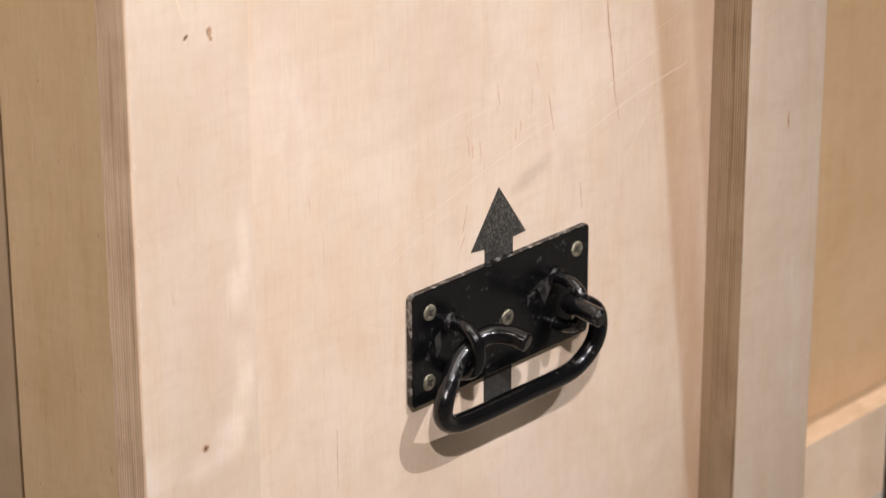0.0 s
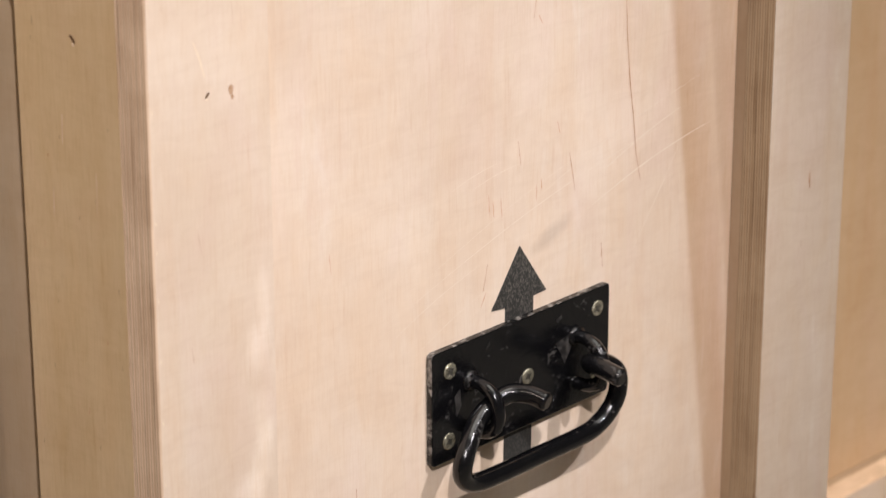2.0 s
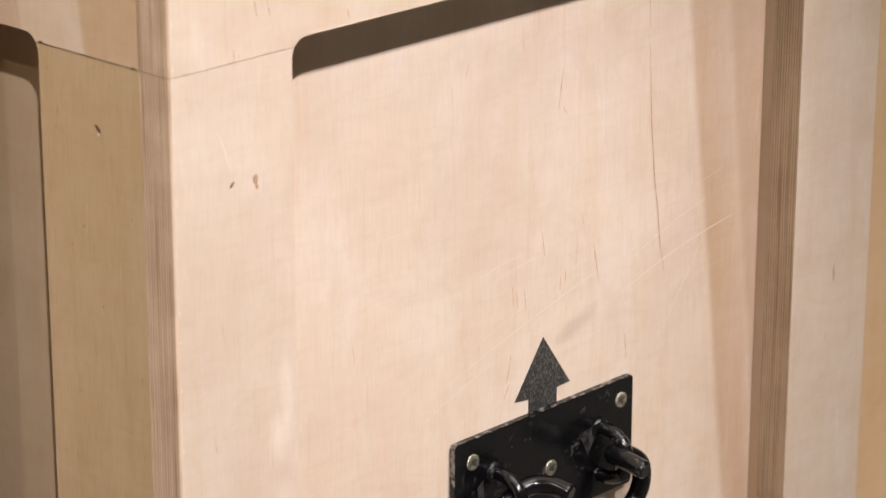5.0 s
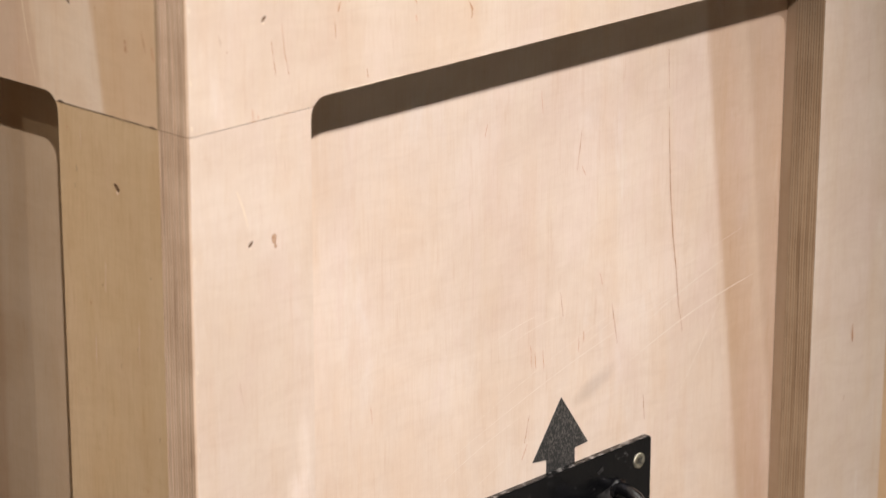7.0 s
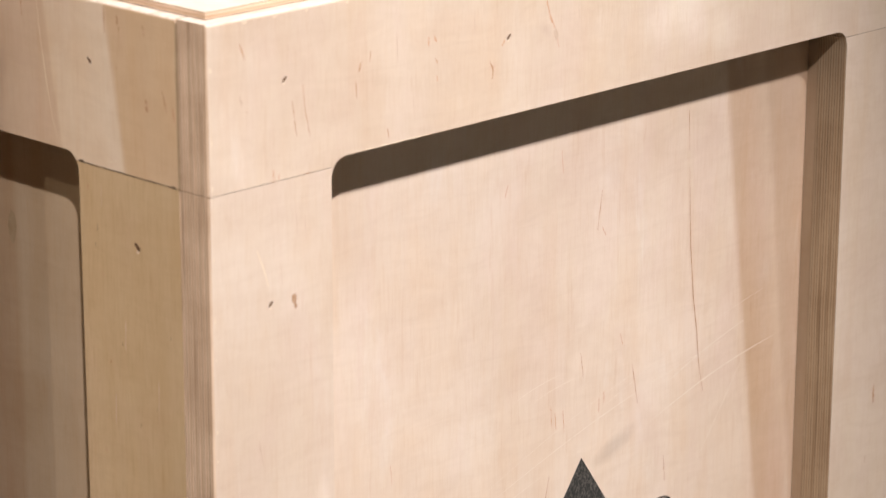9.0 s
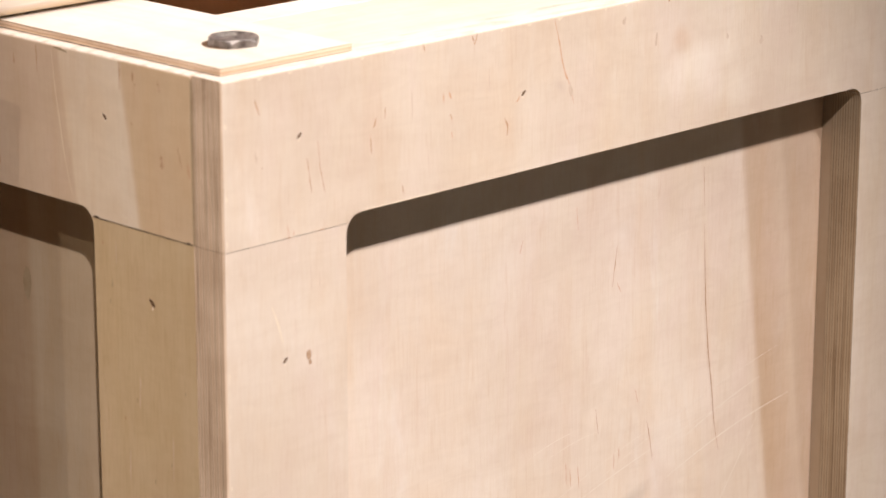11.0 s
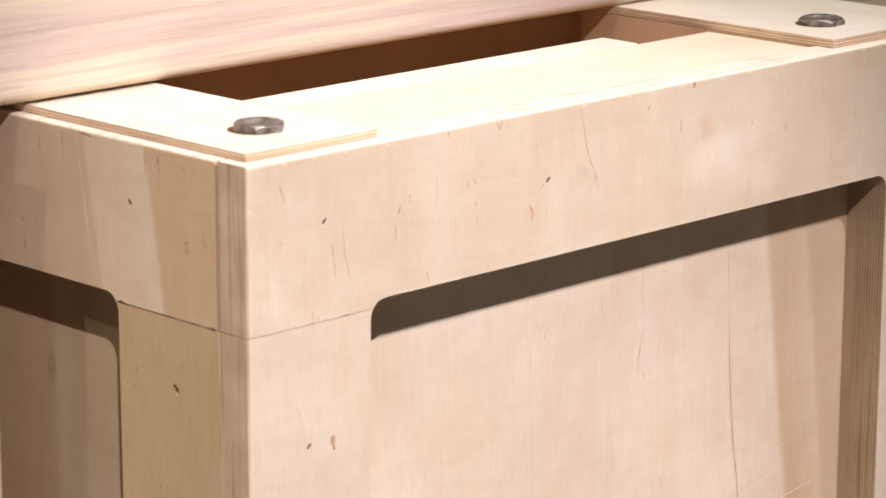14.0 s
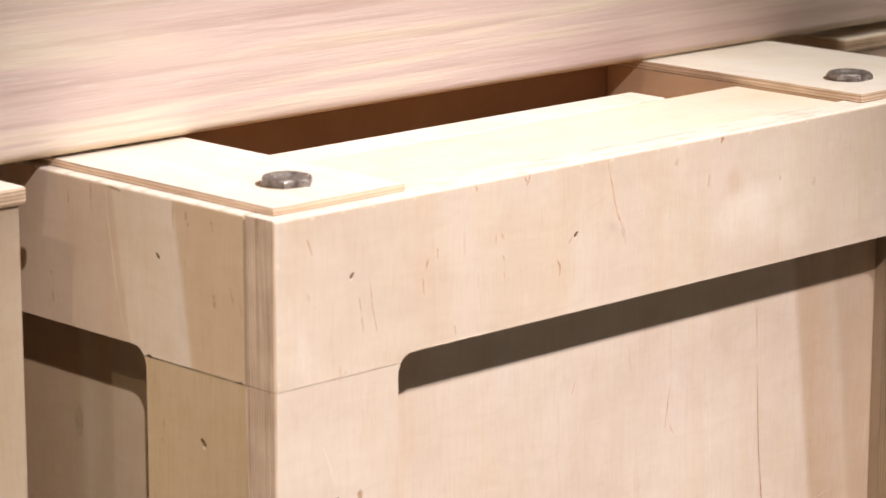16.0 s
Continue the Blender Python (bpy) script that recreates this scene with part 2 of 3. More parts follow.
# dark red-brown paints in the shade and warm bounce inside the crate
SHADED_INNER = birch("shaded_reddish_inner_wood", 37, tone=(0.30, 0.165, 0.078), second=(0.34, 0.195, 0.098))
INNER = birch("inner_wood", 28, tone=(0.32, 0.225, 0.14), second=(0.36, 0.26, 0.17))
EDGE_X, EDGE_Y, EDGE_Z = plies("ply_edge_x", "x", 3), plies("ply_edge_y", "y", 5), plies("ply_edge_z", "z", 8)
# darker copies of the ply edge paint in shade on the recess reveals
REVEAL_Y, REVEAL_X = plies("shaded_ply_edge_y", "y", 11, (0.66, 0.60, 0.49)), plies("shaded_ply_edge_x", "x", 12, (0.66, 0.60, 0.49))
# pale tone puts the overhead light on sawn tops into the colour
SAWN_TOP = plain("lit_sawn_edge", (0.55, 0.43, 0.34), (0.76, 0.655, 0.56), 0.75, (45, 170, 170), 0.0, 0.5, 0.0009, 0.30, 0.52)
# tan veneer, reddened to put the plank's bounced light into its colour
TAN_EDGE = birch("tan_side_veneer", 31, grain="y", tone=(0.60, 0.40, 0.25), second=(0.64, 0.44, 0.29))
# tan box tone, darkened to stand in for the shadow on its face
BOX_WOOD = birch("tan_box_veneer", 34, tone=(0.45, 0.35, 0.245), second=(0.50, 0.40, 0.285))
BLACK = black_paint("black_lacquer")
WORN_EDGE = plain("rubbed_black_edge", (0.006, 0.006, 0.006), (0.28, 0.26, 0.24), 0.24, (190, 190, 190), 0.25, 0.5, 0.0006, 0.50, 0.68)
SCUFF = plain("grey_scuff", (0.006, 0.006, 0.006), (0.06, 0.055, 0.052), 0.45, (240, 240, 240), 0.0, 0.2, 0.0005, 0.40, 0.70)
STENCIL = stencil("stencil_paint")
ZINC = plain("zinc_screw", (0.26, 0.24, 0.17), (0.66, 0.63, 0.50), 0.24, (420, 420, 420), 0.8, 0.6)
SOCKET = plain("screw_recess", (0.02, 0.019, 0.016), (0.08, 0.075, 0.06), 0.5, (300, 300, 300), 0.3, 0.1)
STEEL = plain("worn_bolt_steel", (0.12, 0.098, 0.088), (0.40, 0.35, 0.32), 0.32, (190, 190, 190), 0.75, 0.4, 0.0008)
GAP_SHADE = plain("shade_in_joint", (0.045, 0.026, 0.015), (0.46, 0.33, 0.23), 0.8, (210, 210, 120), 0, 0.2, 0.0005, 0.46, 0.66)
FLECK = plain("brown_grain_fleck", (0.40, 0.19, 0.08), (0.61, 0.41, 0.27), 0.6, (260, 260, 260), 0, 0.1)
ORANGE_FLECK = plain("orange_grain_fleck", (0.54, 0.28, 0.14), (0.66, 0.45, 0.31), 0.6, (260, 260, 260), 0, 0.1)
FAINT = plain("faint_brown_figure", (0.56, 0.41, 0.29), (0.66, 0.52, 0.40), 0.6, (300, 300, 150), 0, 0.1)
HOLE = plain("nail_hole", (0.10, 0.055, 0.03), (0.20, 0.12, 0.07), 0.95, (400, 400, 400), 0, 0.2)
HOLE.node_tree.nodes["Principled BSDF"].inputs["Specular IOR Level"].default_value = 0.05
# brown for stain and pores, also the shade in the upright joint
STAIN_AND_SHADE = plain("brown_stain_and_joint_shade", (0.36, 0.25, 0.14), (0.42, 0.31, 0.19), 0.6, (200, 200, 200), 0, 0.1)
GROOVE = plain("dark_groove_shade", (0.06, 0.036, 0.02), (0.34, 0.24, 0.155), 0.85, (160, 160, 160), 0, 0.2, 0.0005, 0.45, 0.70)
KNOT = plain("pin_knot", (0.38, 0.22, 0.12), (0.54, 0.37, 0.25), 0.6, (500, 500, 500), 0, 0.2)
LIP = plain("pale_fibre_and_lit_lip", (0.74, 0.60, 0.45), (0.80, 0.68, 0.52), 0.6, (500, 500, 500), 0, 0.2)
SCRATCH = plain("pale_scratch", (0.73, 0.60, 0.48), (0.79, 0.67, 0.55), 0.5, (300, 300, 300), 0, 0.1)
CEDAR = cedar("cedar_plank")
CONCRETE = plain("concrete_floor", (0.30, 0.28, 0.26), (0.38, 0.36, 0.33), 0.6, (3, 3, 3))
WALL = plain("hall_wall_paint", (0.42, 0.39, 0.36), (0.46, 0.43, 0.40), 0.8, (2, 2, 2))
RUBBER = plain("black_rubber", (0.012, 0.013, 0.017), (0.03, 0.032, 0.04), 0.5, (60, 60, 60))


rng = random.Random(11)


# ---- mesh helpers ----
def part(name, bm, mats, parent=None, label=""):
    me = bpy.data.meshes.new(name)
    if any(e.is_boundary for e in bm.edges):
        # open sheets face the front, the side or upwards
        bm.normal_update()
        way = sum((f.normal * f.calc_area() for f in bm.faces), Vector())
        if way.x + way.y - way.z > 0:
            bmesh.ops.reverse_faces(bm, faces=bm.faces[:])
    else:
        bmesh.ops.recalc_face_normals(bm, faces=bm.faces[:])
    bm.to_mesh(me)
    bm.free()
    for m in mats if isinstance(mats, (list, tuple)) else [mats]:
        me.materials.append(m)
    ob = new(name, me)
    if parent is not None:
        ob.parent = parent
    if label:
        ob["label"] = label
    return ob


def empty(name, label, category, group="", at=(0, 0, 0)):
    ob = new(name)
    ob.empty_display_size = 0.05
    ob.location = at
    return tagged(ob, label, category, group)


PLANES = {"y": lambda u, v, w: (u, w, v), "x": lambda u, v, w: (w, u, v), "z": lambda u, v, w: (u, v, w)}


def slab(outline, w0, w1, axis, bev=0.0009, seg=2, holes=(), worn=None, inside=None, crown=None):
    """A board cut to an outline, from w0 to w1 along its thin axis: faces in material 0, sawn edges in material 1."""
    bm = bmesh.new()
    put = PLANES[axis]

    def ring(points, w):
        return [bm.verts.new(put(u, v, w)) for u, v in points]
    loops = [outline, *holes]
    lo, hi = [ring(l, w0) for l in loops], [ring(l, w1) for l in loops]
    if holes:
        for rings in (lo, hi):
            edges = []
            for r in rings:
                edges += [bm.edges.new((r[i], r[(i + 1) % len(r)])) for i in range(len(r))]
            bmesh.ops.triangle_fill(bm, use_beauty=True, use_dissolve=True, edges=edges)
    else:
        bm.faces.new(lo[0])
        bm.faces.new(hi[0])
    for a, b in zip(lo, hi):
        for i in range(len(a)):
            j = (i + 1) % len(a)
            bm.faces.new((a[i], a[j], b[j], b[i]))
    bmesh.ops.recalc_face_normals(bm, faces=bm.faces[:])
    if worn:
        # edges that lie free and are rubbed round
        free = [e for e in bm.edges if all(worn(*v.co) for v in e.verts) and e.calc_face_angle() > 0.6]
        bmesh.ops.bevel(bm, geom=free, offset=0.0014, segments=3, affect="EDGES", profile=0.5, clamp_overlap=True)
    if bev:
        sharp = [e for e in bm.edges if len(e.link_faces) == 2 and e.calc_face_angle() > 0.6]
        bmesh.ops.bevel(bm, geom=sharp, offset=bev, segments=seg, affect="EDGES", profile=0.5, clamp_overlap=True)
    i = "xyz".index(axis)
    bm.normal_update()
    for f in bm.faces:
        f.material_index = 0 if abs(f.normal[i]) > 0.9 else 1
        if inside and f.material_index and inside(*f.calc_center_median()):
            f.material_index = 2
        # upward faces at the top take the brighter, lit-looking edge
        if crown and f.normal.z > 0.35 and f.calc_center_median().z > -0.004:
            f.material_index = crown
        f.smooth = False
    return bm


def box(lo, hi, axis="z", bev=0.0009):
    order = {"x": (1, 2, 0), "y": (0, 2, 1), "z": (0, 1, 2)}[axis]
    u, v, w = order
    return slab([(lo[u], lo[v]), (hi[u], lo[v]), (hi[u], hi[v]), (lo[u], hi[v])], lo[w], hi[w], axis, bev)


def arc(cx, cy, r, a0, a1, n=7):
    return [(cx + r * math.cos(radians(a0 + (a1 - a0) * i / n)), cy + r * math.sin(radians(a0 + (a1 - a0) * i / n))) for i in range(n + 1)]


def tube(points, r, sides=14, steps=7, cap=True):
    """A round bar along a smooth line through the points, with rounded ends."""
    pts = [Vector(q) for q in points]
    ext = [2 * pts[0] - pts[1], *pts, 2 * pts[-1] - pts[-2]]
    line = []
    for i in range(1, len(ext) - 2):
        p0, p1, p2, p3 = ext[i - 1:i + 3]
        for s in range(steps):
            t = s / steps
            line.append(0.5 * (2 * p1 + (p2 - p0) * t + (2 * p0 - 5 * p1 + 4 * p2 - p3) * t * t + (3 * p1 - p0 - 3 * p2 + p3) * t ** 3))
    line.append(pts[-1])
    bm = bmesh.new()
    rings, side = [], None
    n = len(line)
    for i, q in enumerate(line):
        d = (line[min(i + 1, n - 1)] - line[max(i - 1, 0)]).normalized()
        side = (side - d * side.dot(d)).normalized() if side else d.orthogonal().normalized()
        up = d.cross(side)
        rings.append([bm.verts.new(q + r * (side * math.cos(a) + up * math.sin(a))) for a in (2 * math.pi * j / sides for j in range(sides))])
    for end, q, d in ((0, line[0], (line[0] - line[1]).normalized()), (-1, line[-1], (line[-1] - line[-2]).normalized())):
        if cap:
            small = [bm.verts.new(v.co + (q - v.co) * 0.28 + d * r * 0.22) for v in rings[end]]
            if end == 0:
                rings.insert(0, small)
            else:
                rings.append(small)
    for a, b in zip(rings, rings[1:]):
        for j in range(sides):
            bm.faces.new((a[j], a[(j + 1) % sides], b[(j + 1) % sides], b[j])).smooth = True
    bm.faces.new(rings[0])
    bm.faces.new(rings[-1])
    return bm


def sliver(line, width, axis, w, lift=0.00005, rough=0.0):
    """A thin tapered mark lying on a surface, along a bent line of (u, v)."""
    bm = bmesh.new()
    put = PLANES[axis]
    left, right = [], []
    n = len(line)
    for i, (u, v) in enumerate(line):
        a, b = line[max(i - 1, 0)], line[min(i + 1, n - 1)]
        d = Vector((b[0] - a[0], b[1] - a[1])).normalized()
        h = width * 0.5 * (0.25 + 0.75 * math.sin(math.pi * (i + 0.35) / (n - 0.3)))
        h *= 1 + rng.uniform(-rough, rough)
        left.append(bm.verts.new(put(u - d.y * h, v + d.x * h, w - lift)))
        right.append(bm.verts.new(put(u + d.y * h, v - d.x * h, w - lift)))
    for i in range(n - 1):
        bm.faces.new((left[i], left[i + 1], right[i + 1], right[i]))
    return bm


def streak_line(u, v, length, lean=0.0, n=6, wobble=0.0005):
    return [(u + lean * length * (i / (n - 1) - 0.5) + rng.uniform(-wobble, wobble), v - length * (i / (n - 1) - 0.5)) for i in range(n)]


def disc(u, v, a, b, axis, w, n=14, lift=0.00006):
    bm = bmesh.new()
    put = PLANES[axis]
    bm.faces.new([bm.verts.new(put(u + a * math.cos(t) * rng.uniform(0.85, 1.1), v + b * math.sin(t) * rng.uniform(0.85, 1.1), w - lift)) for t in (2 * math.pi * i / n for i in range(n))])
    return bm


# ---- the hall: plain shell added to close the place and bounce light ----
def structure(name, lo, hi, mat, label):
    ob = part(name, box(lo, hi, "z", 0), [mat, mat])
    return tagged(ob, label, name.split("_")[0], kind="structure")


structure("floor", (-4, -4.5, FLOOR - 0.1), (5, 4.5, FLOOR), CONCRETE, "grey concrete floor of the hall")
structure("wall_north", (-4, 4.5, FLOOR), (5, 4.7, 2.9), WALL, "plain grey painted hall wall")
structure("wall_south", (-4, -4.7, FLOOR), (5, -4.5, 2.9), WALL, "plain grey painted hall wall")
structure("wall_west", (-4.2, -4.7, FLOOR), (-4, 4.7, 2.9), WALL, "plain grey painted hall wall")
structure("wall_east", (5, -4.7, FLOOR), (5.2, 4.7, 2.9), WALL, "plain grey painted hall wall")
structure("ceiling", (-4.2, -4.7, 2.9), (5.2, 4.7, 3.0), WALL, "plain grey hall ceiling")

# ---- plywood crates ----
PLY, BACK, STILE_W, RAIL_H, JOINT, RAD = 0.018, 0.0245, 0.069, 0.0685, 0.0721, 0.0085


def rail_outline(u0, u1, a, b, top=True, base=0.0):
    """Rail between u0 and u1; the recess runs from a to b and its corners are rounded."""
    c = -RAIL_H - RAD
    ang = math.degrees(math.asin((-JOINT - c) / RAD))
    left = arc(a + RAD, c, RAD, 90, 180 - ang, 4)
    right = arc(b - RAD, c, RAD, ang, 90, 4)
    line = [(u0, 0), (u0, -JOINT), *reversed(left), *reversed(right), (u1, -JOINT), (u1, 0)]
    return line if top else [(u, base - v) for u, v in line]


def stile_outline(u0, u1, inner, height):
    """Stile from u0 to u1 between the joints; inner: the side (u0 or u1) that borders the recess."""
    c = -RAIL_H - RAD
    ang = math.degrees(math.asin((-JOINT - c) / RAD))
    if inner == u1:
        curve = arc(u1 + RAD, c, RAD, 180 - ang, 180, 3)
    else:
        curve = arc(u0 - RAD, c, RAD, ang, 0, 3)
    upper = [(u, v) for u, v in curve]
    lower = [(u, -height - v) for u, v in reversed(curve)]
    other = u0 if inner == u1 else u1
    return [(other, -JOINT), *upper, *lower, (other, -height + JOINT)]


def rounded(a, b, lo, hi, r, n=6):
    return arc(a + r, lo + r, r, 180, 270, n) + arc(b - r, lo + r, r, 270, 360, n) + arc(b - r, hi - r, r, 0, 90, n) + arc(a + r, hi - r, r, 90, 180, n)


def frame_side(crate, axis, u0, u1, a, b, height, mats, edge):
    """One framed side of a crate: two rails, two stiles, a lining and the recessed panel."""
    rail_m, stile_m, panel_m = mats
    gap = 0.00028
    reveal = REVEAL_Y if axis == "y" else REVEAL_X
    inner_face = lambda x, y, z: z < -0.06 and a - 0.001 < (x if axis == "y" else y) < b + 0.001
    side = (lambda x, y, z: abs(y) < 2e-4 and (abs(x) < 1e-5 or abs(x - u1) < 1e-5)) if axis == "y" else None
    near = (lambda x, y, z: abs(y) < 1e-5 and (abs(x) < 1e-5 or abs(z) < 1e-5 or abs(x - u1) < 1e-5)) if axis == "y" else (lambda x, y, z: abs(x) < 1e-5 and abs(z) < 1e-5)
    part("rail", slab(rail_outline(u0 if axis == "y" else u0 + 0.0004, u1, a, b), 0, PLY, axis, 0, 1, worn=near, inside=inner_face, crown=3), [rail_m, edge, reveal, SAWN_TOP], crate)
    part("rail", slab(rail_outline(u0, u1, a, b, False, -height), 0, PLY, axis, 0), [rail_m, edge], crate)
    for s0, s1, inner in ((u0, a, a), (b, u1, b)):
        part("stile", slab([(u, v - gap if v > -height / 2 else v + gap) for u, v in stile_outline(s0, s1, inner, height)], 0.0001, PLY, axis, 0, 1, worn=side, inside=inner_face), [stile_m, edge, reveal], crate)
    m = BACK + 0.001
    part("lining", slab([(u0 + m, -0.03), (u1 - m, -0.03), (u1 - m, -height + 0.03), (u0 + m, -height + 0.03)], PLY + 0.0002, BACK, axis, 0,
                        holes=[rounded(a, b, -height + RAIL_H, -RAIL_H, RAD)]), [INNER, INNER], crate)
    return part("panel", slab([(u0 + m, -0.03), (u1 - m, -0.03), (u1 - m, -height + 0.03), (u0 + m, -height + 0.03)], BACK + 0.0001, BACK + 0.009, axis, 0), [panel_m, edge], crate)


def plywood_crate(label, at, height, mats_front, mats_side, wide=0.5, deep=0.42, group="plywood crates"):
    crate = empty("plywood_crate", label, "crate", group, at)
    frame_side(crate, "y", 0, wide, STILE_W, wide - STILE_W, height, mats_front, EDGE_Y)
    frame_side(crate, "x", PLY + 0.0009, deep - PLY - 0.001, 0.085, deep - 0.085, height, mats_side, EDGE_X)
    part("side", box((wide - PLY, PLY + 0.0006, -height), (wide, deep - PLY - 0.0006, 0), "x"), [STILE, EDGE_X], crate)
    part("back", box((0, deep - PLY, -height), (wide, deep, 0), "y"), [AMBER_PLY, EDGE_Y], crate)
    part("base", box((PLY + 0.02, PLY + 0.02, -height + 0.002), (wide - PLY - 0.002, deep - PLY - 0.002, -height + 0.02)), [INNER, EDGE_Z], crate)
    return crate


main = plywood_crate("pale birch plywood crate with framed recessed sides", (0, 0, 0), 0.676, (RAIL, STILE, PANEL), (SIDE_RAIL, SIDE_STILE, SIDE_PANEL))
# the open top: a strip behind the front, a crosspiece at each end with a thin plate over it
part("top_strip", box((0.0793, PLY + 0.0006, -0.019), (0.1526, 0.0872, -0.0003), "z"), [YELLOW_PLY, EDGE_Z], main)
part("top_strip", box((0.1536, PLY + 0.0006, -0.019), (0.3920, 0.0880, -0.0011), "z"), [YELLOW_PLY, EDGE_Z], main)
part("batten", box((0.0793, 0.0885, -0.019), (0.338, 0.1125, -0.0008), "z"), [LIGHT_PLY, SAWN_TOP], main, "pale batten behind the top strip")
part("crosspiece", box((PLY + 0.0006, PLY + 0.0006, -0.019), (0.0788, 0.401, 0.0002), "z"), [LIGHT_PLY, TAN_EDGE], main)
part("crosspiece", box((0.3925, PLY + 0.0006, -0.019), (0.4812, 0.401, 0.0002), "z"), [LIGHT_PLY, TAN_EDGE], main)
# partition and divider are added boards that carry the dark interior tone
part("partition", box((0.036, 0.178, -0.30), (0.4812, 0.190, -0.0195), "y"), [SHADED_INNER, EDGE_Y], main)
# unseen board added to throw light up onto the partition
part("bounce_board", box((0.036, 0.030, -0.031), (0.3915, 0.1775, -0.0212), "z"), [SHADED_INNER, EDGE_Z], main)
part("divider", box((0.0793, 0.178, -0.0193), (0.392, 0.190, -0.0008), "y"), [SHADED_INNER, EDGE_Y], main)
part("top_plate", box((0.006, 0.0070, 0.0003), (0.0797, 0.39, 0.0036), "z", 0.0003), [LIGHT_PLY, EDGE_Z], main)
part("top_plate", box((0.392, 0.0070, 0.0003), (0.494, 0.39, 0.0046), "z", 0.0003), [LIGHT_PLY, EDGE_Z], main)

left = empty("plywood_box", "plain tan plywood box with a thin lid beside the open crate", "box", at=(-0.531, 0.1305, -0.0085))
for lo, hi, axis, edge in (((0, 0, -0.6675), (0.5, PLY, 0), "y", EDGE_Y), ((0, 0.402, -0.6675), (0.5, 0.42, 0), "y", EDGE_Y), ((0, PLY + 0.0005, -0.6675), (PLY, 0.4015, 0), "x", EDGE_X), ((0.482, PLY + 0.0005, -0.6675), (0.5, 0.4015, 0), "x", EDGE_X)):
    part("board", box(lo, hi, axis), [BOX_WOOD, edge], left)
part("base", box((0.019, 0.019, -0.66), (0.481, 0.401, -0.645)), [INNER, EDGE_Z], left)
part("lid", box((-0.003, -0.0025, 0.0004), (0.5025, 0.42, 0.0085), "z", 0.0015), [LIGHT_PLY, EDGE_Z], left, "thin plywood lid")
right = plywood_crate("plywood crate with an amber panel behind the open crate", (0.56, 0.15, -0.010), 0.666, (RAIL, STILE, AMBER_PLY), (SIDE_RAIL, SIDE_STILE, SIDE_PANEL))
part("lid", box((-0.002, -0.002, 0.0004), (0.5025, 0.42, 0.0085), "z", 0.0015), [LIGHT_PLY, EDGE_Z], right, "thin plywood lid")

# ---- the plank lying on edge across the crates ----
plank_bm = slab([(-0.75, 0.0049), (1.25, 0.0049), (1.25, 0.150), (-0.75, 0.150)], 0.150, 0.180, "y", 0.0045, 5)
for f in plank_bm.faces:
    f.smooth = len(f.verts) == 4 and f.calc_area() < 0.02
plank = part("wooden_plank", plank_bm, [CEDAR, CEDAR])
tagged(plank, "reddish planed wooden plank laid on edge across the crates", "plank")

# ---- bolts on the top plates ----
def hex_bolt(x, y, z, turn):
    thing = empty("hex_bolt", "worn dark steel hexagon bolt head in the plywood top", "bolt", "bolts in the crate top", (x, y, z))
    bm = bmesh.new()
    rings = []
    for r, h in ((0.0113, -0.004), (0.0113, 0.0021), (0.0112, 0.0028), (0.0107, 0.0034), (0.0098, 0.0037), (0.0086, 0.0030), (0.0070, 0.0022), (0.0060, 0.0021)):
        ring = []
        for i in range(36):
            a = 2 * math.pi * i / 36
            k = math.cos(math.pi / 6) / math.cos((a % (math.pi / 3)) - math.pi / 6)
            hexr = r * (k * 1.06) if h < 0.0024 else r * (0.30 * k + 0.70)
            ring.append(bm.verts.new((hexr * math.cos(a + turn), hexr * math.sin(a + turn), h - 0.0004 * (1 if 0.0020 < h < 0.0022 and abs(k - 1) < 0.05 else 0))))
        rings.append(ring)
    for p0, p1 in zip(rings, rings[1:]):
        for j in range(36):
            bm.faces.new((p0[j], p0[(j + 1) % 36], p1[(j + 1) % 36], p1[j])).smooth = p0[0].co.z > 0.002
    bm.faces.new(rings[-1])
    part("head", bm, STEEL, thing)
    bm = bmesh.new()
    lo = [bm.verts.new((0.0118 * math.cos(t) - 0.0014, 0.0118 * math.sin(t) + 0.0012, 0.00015)) for t in (2 * math.pi * i / 24 for i in range(24))]
    bm.faces.new(lo)
    part("bore", bm, HOLE, thing, "dark worn rim of the bolt hole")
    return thing


hex_bolt(0.0430, 0.0410, 0.0036, 0.75)
hex_bolt(0.4255, 0.0410, 0.0046, 0.1)

# ---- the drop handle ----
handle = empty("drop_handle", "black lacquered steel drop handle screwed onto the crate", "handle", at=(0.258, 0.0205, -0.329))
HX, HY, HZ = 0.258, 0.0205, -0.329


def at_handle(bm):
    bmesh.ops.translate(bm, verts=bm.verts[:], vec=(-HX, -HY, -HZ))
    return bm


part("backplate", at_handle(slab(rounded(0.192, 0.3256, -0.3592, -0.2990, 0.0025, 4), 0.0205, 0.0245, "y", 0.0007)), [BLACK, WORN_EDGE], handle)
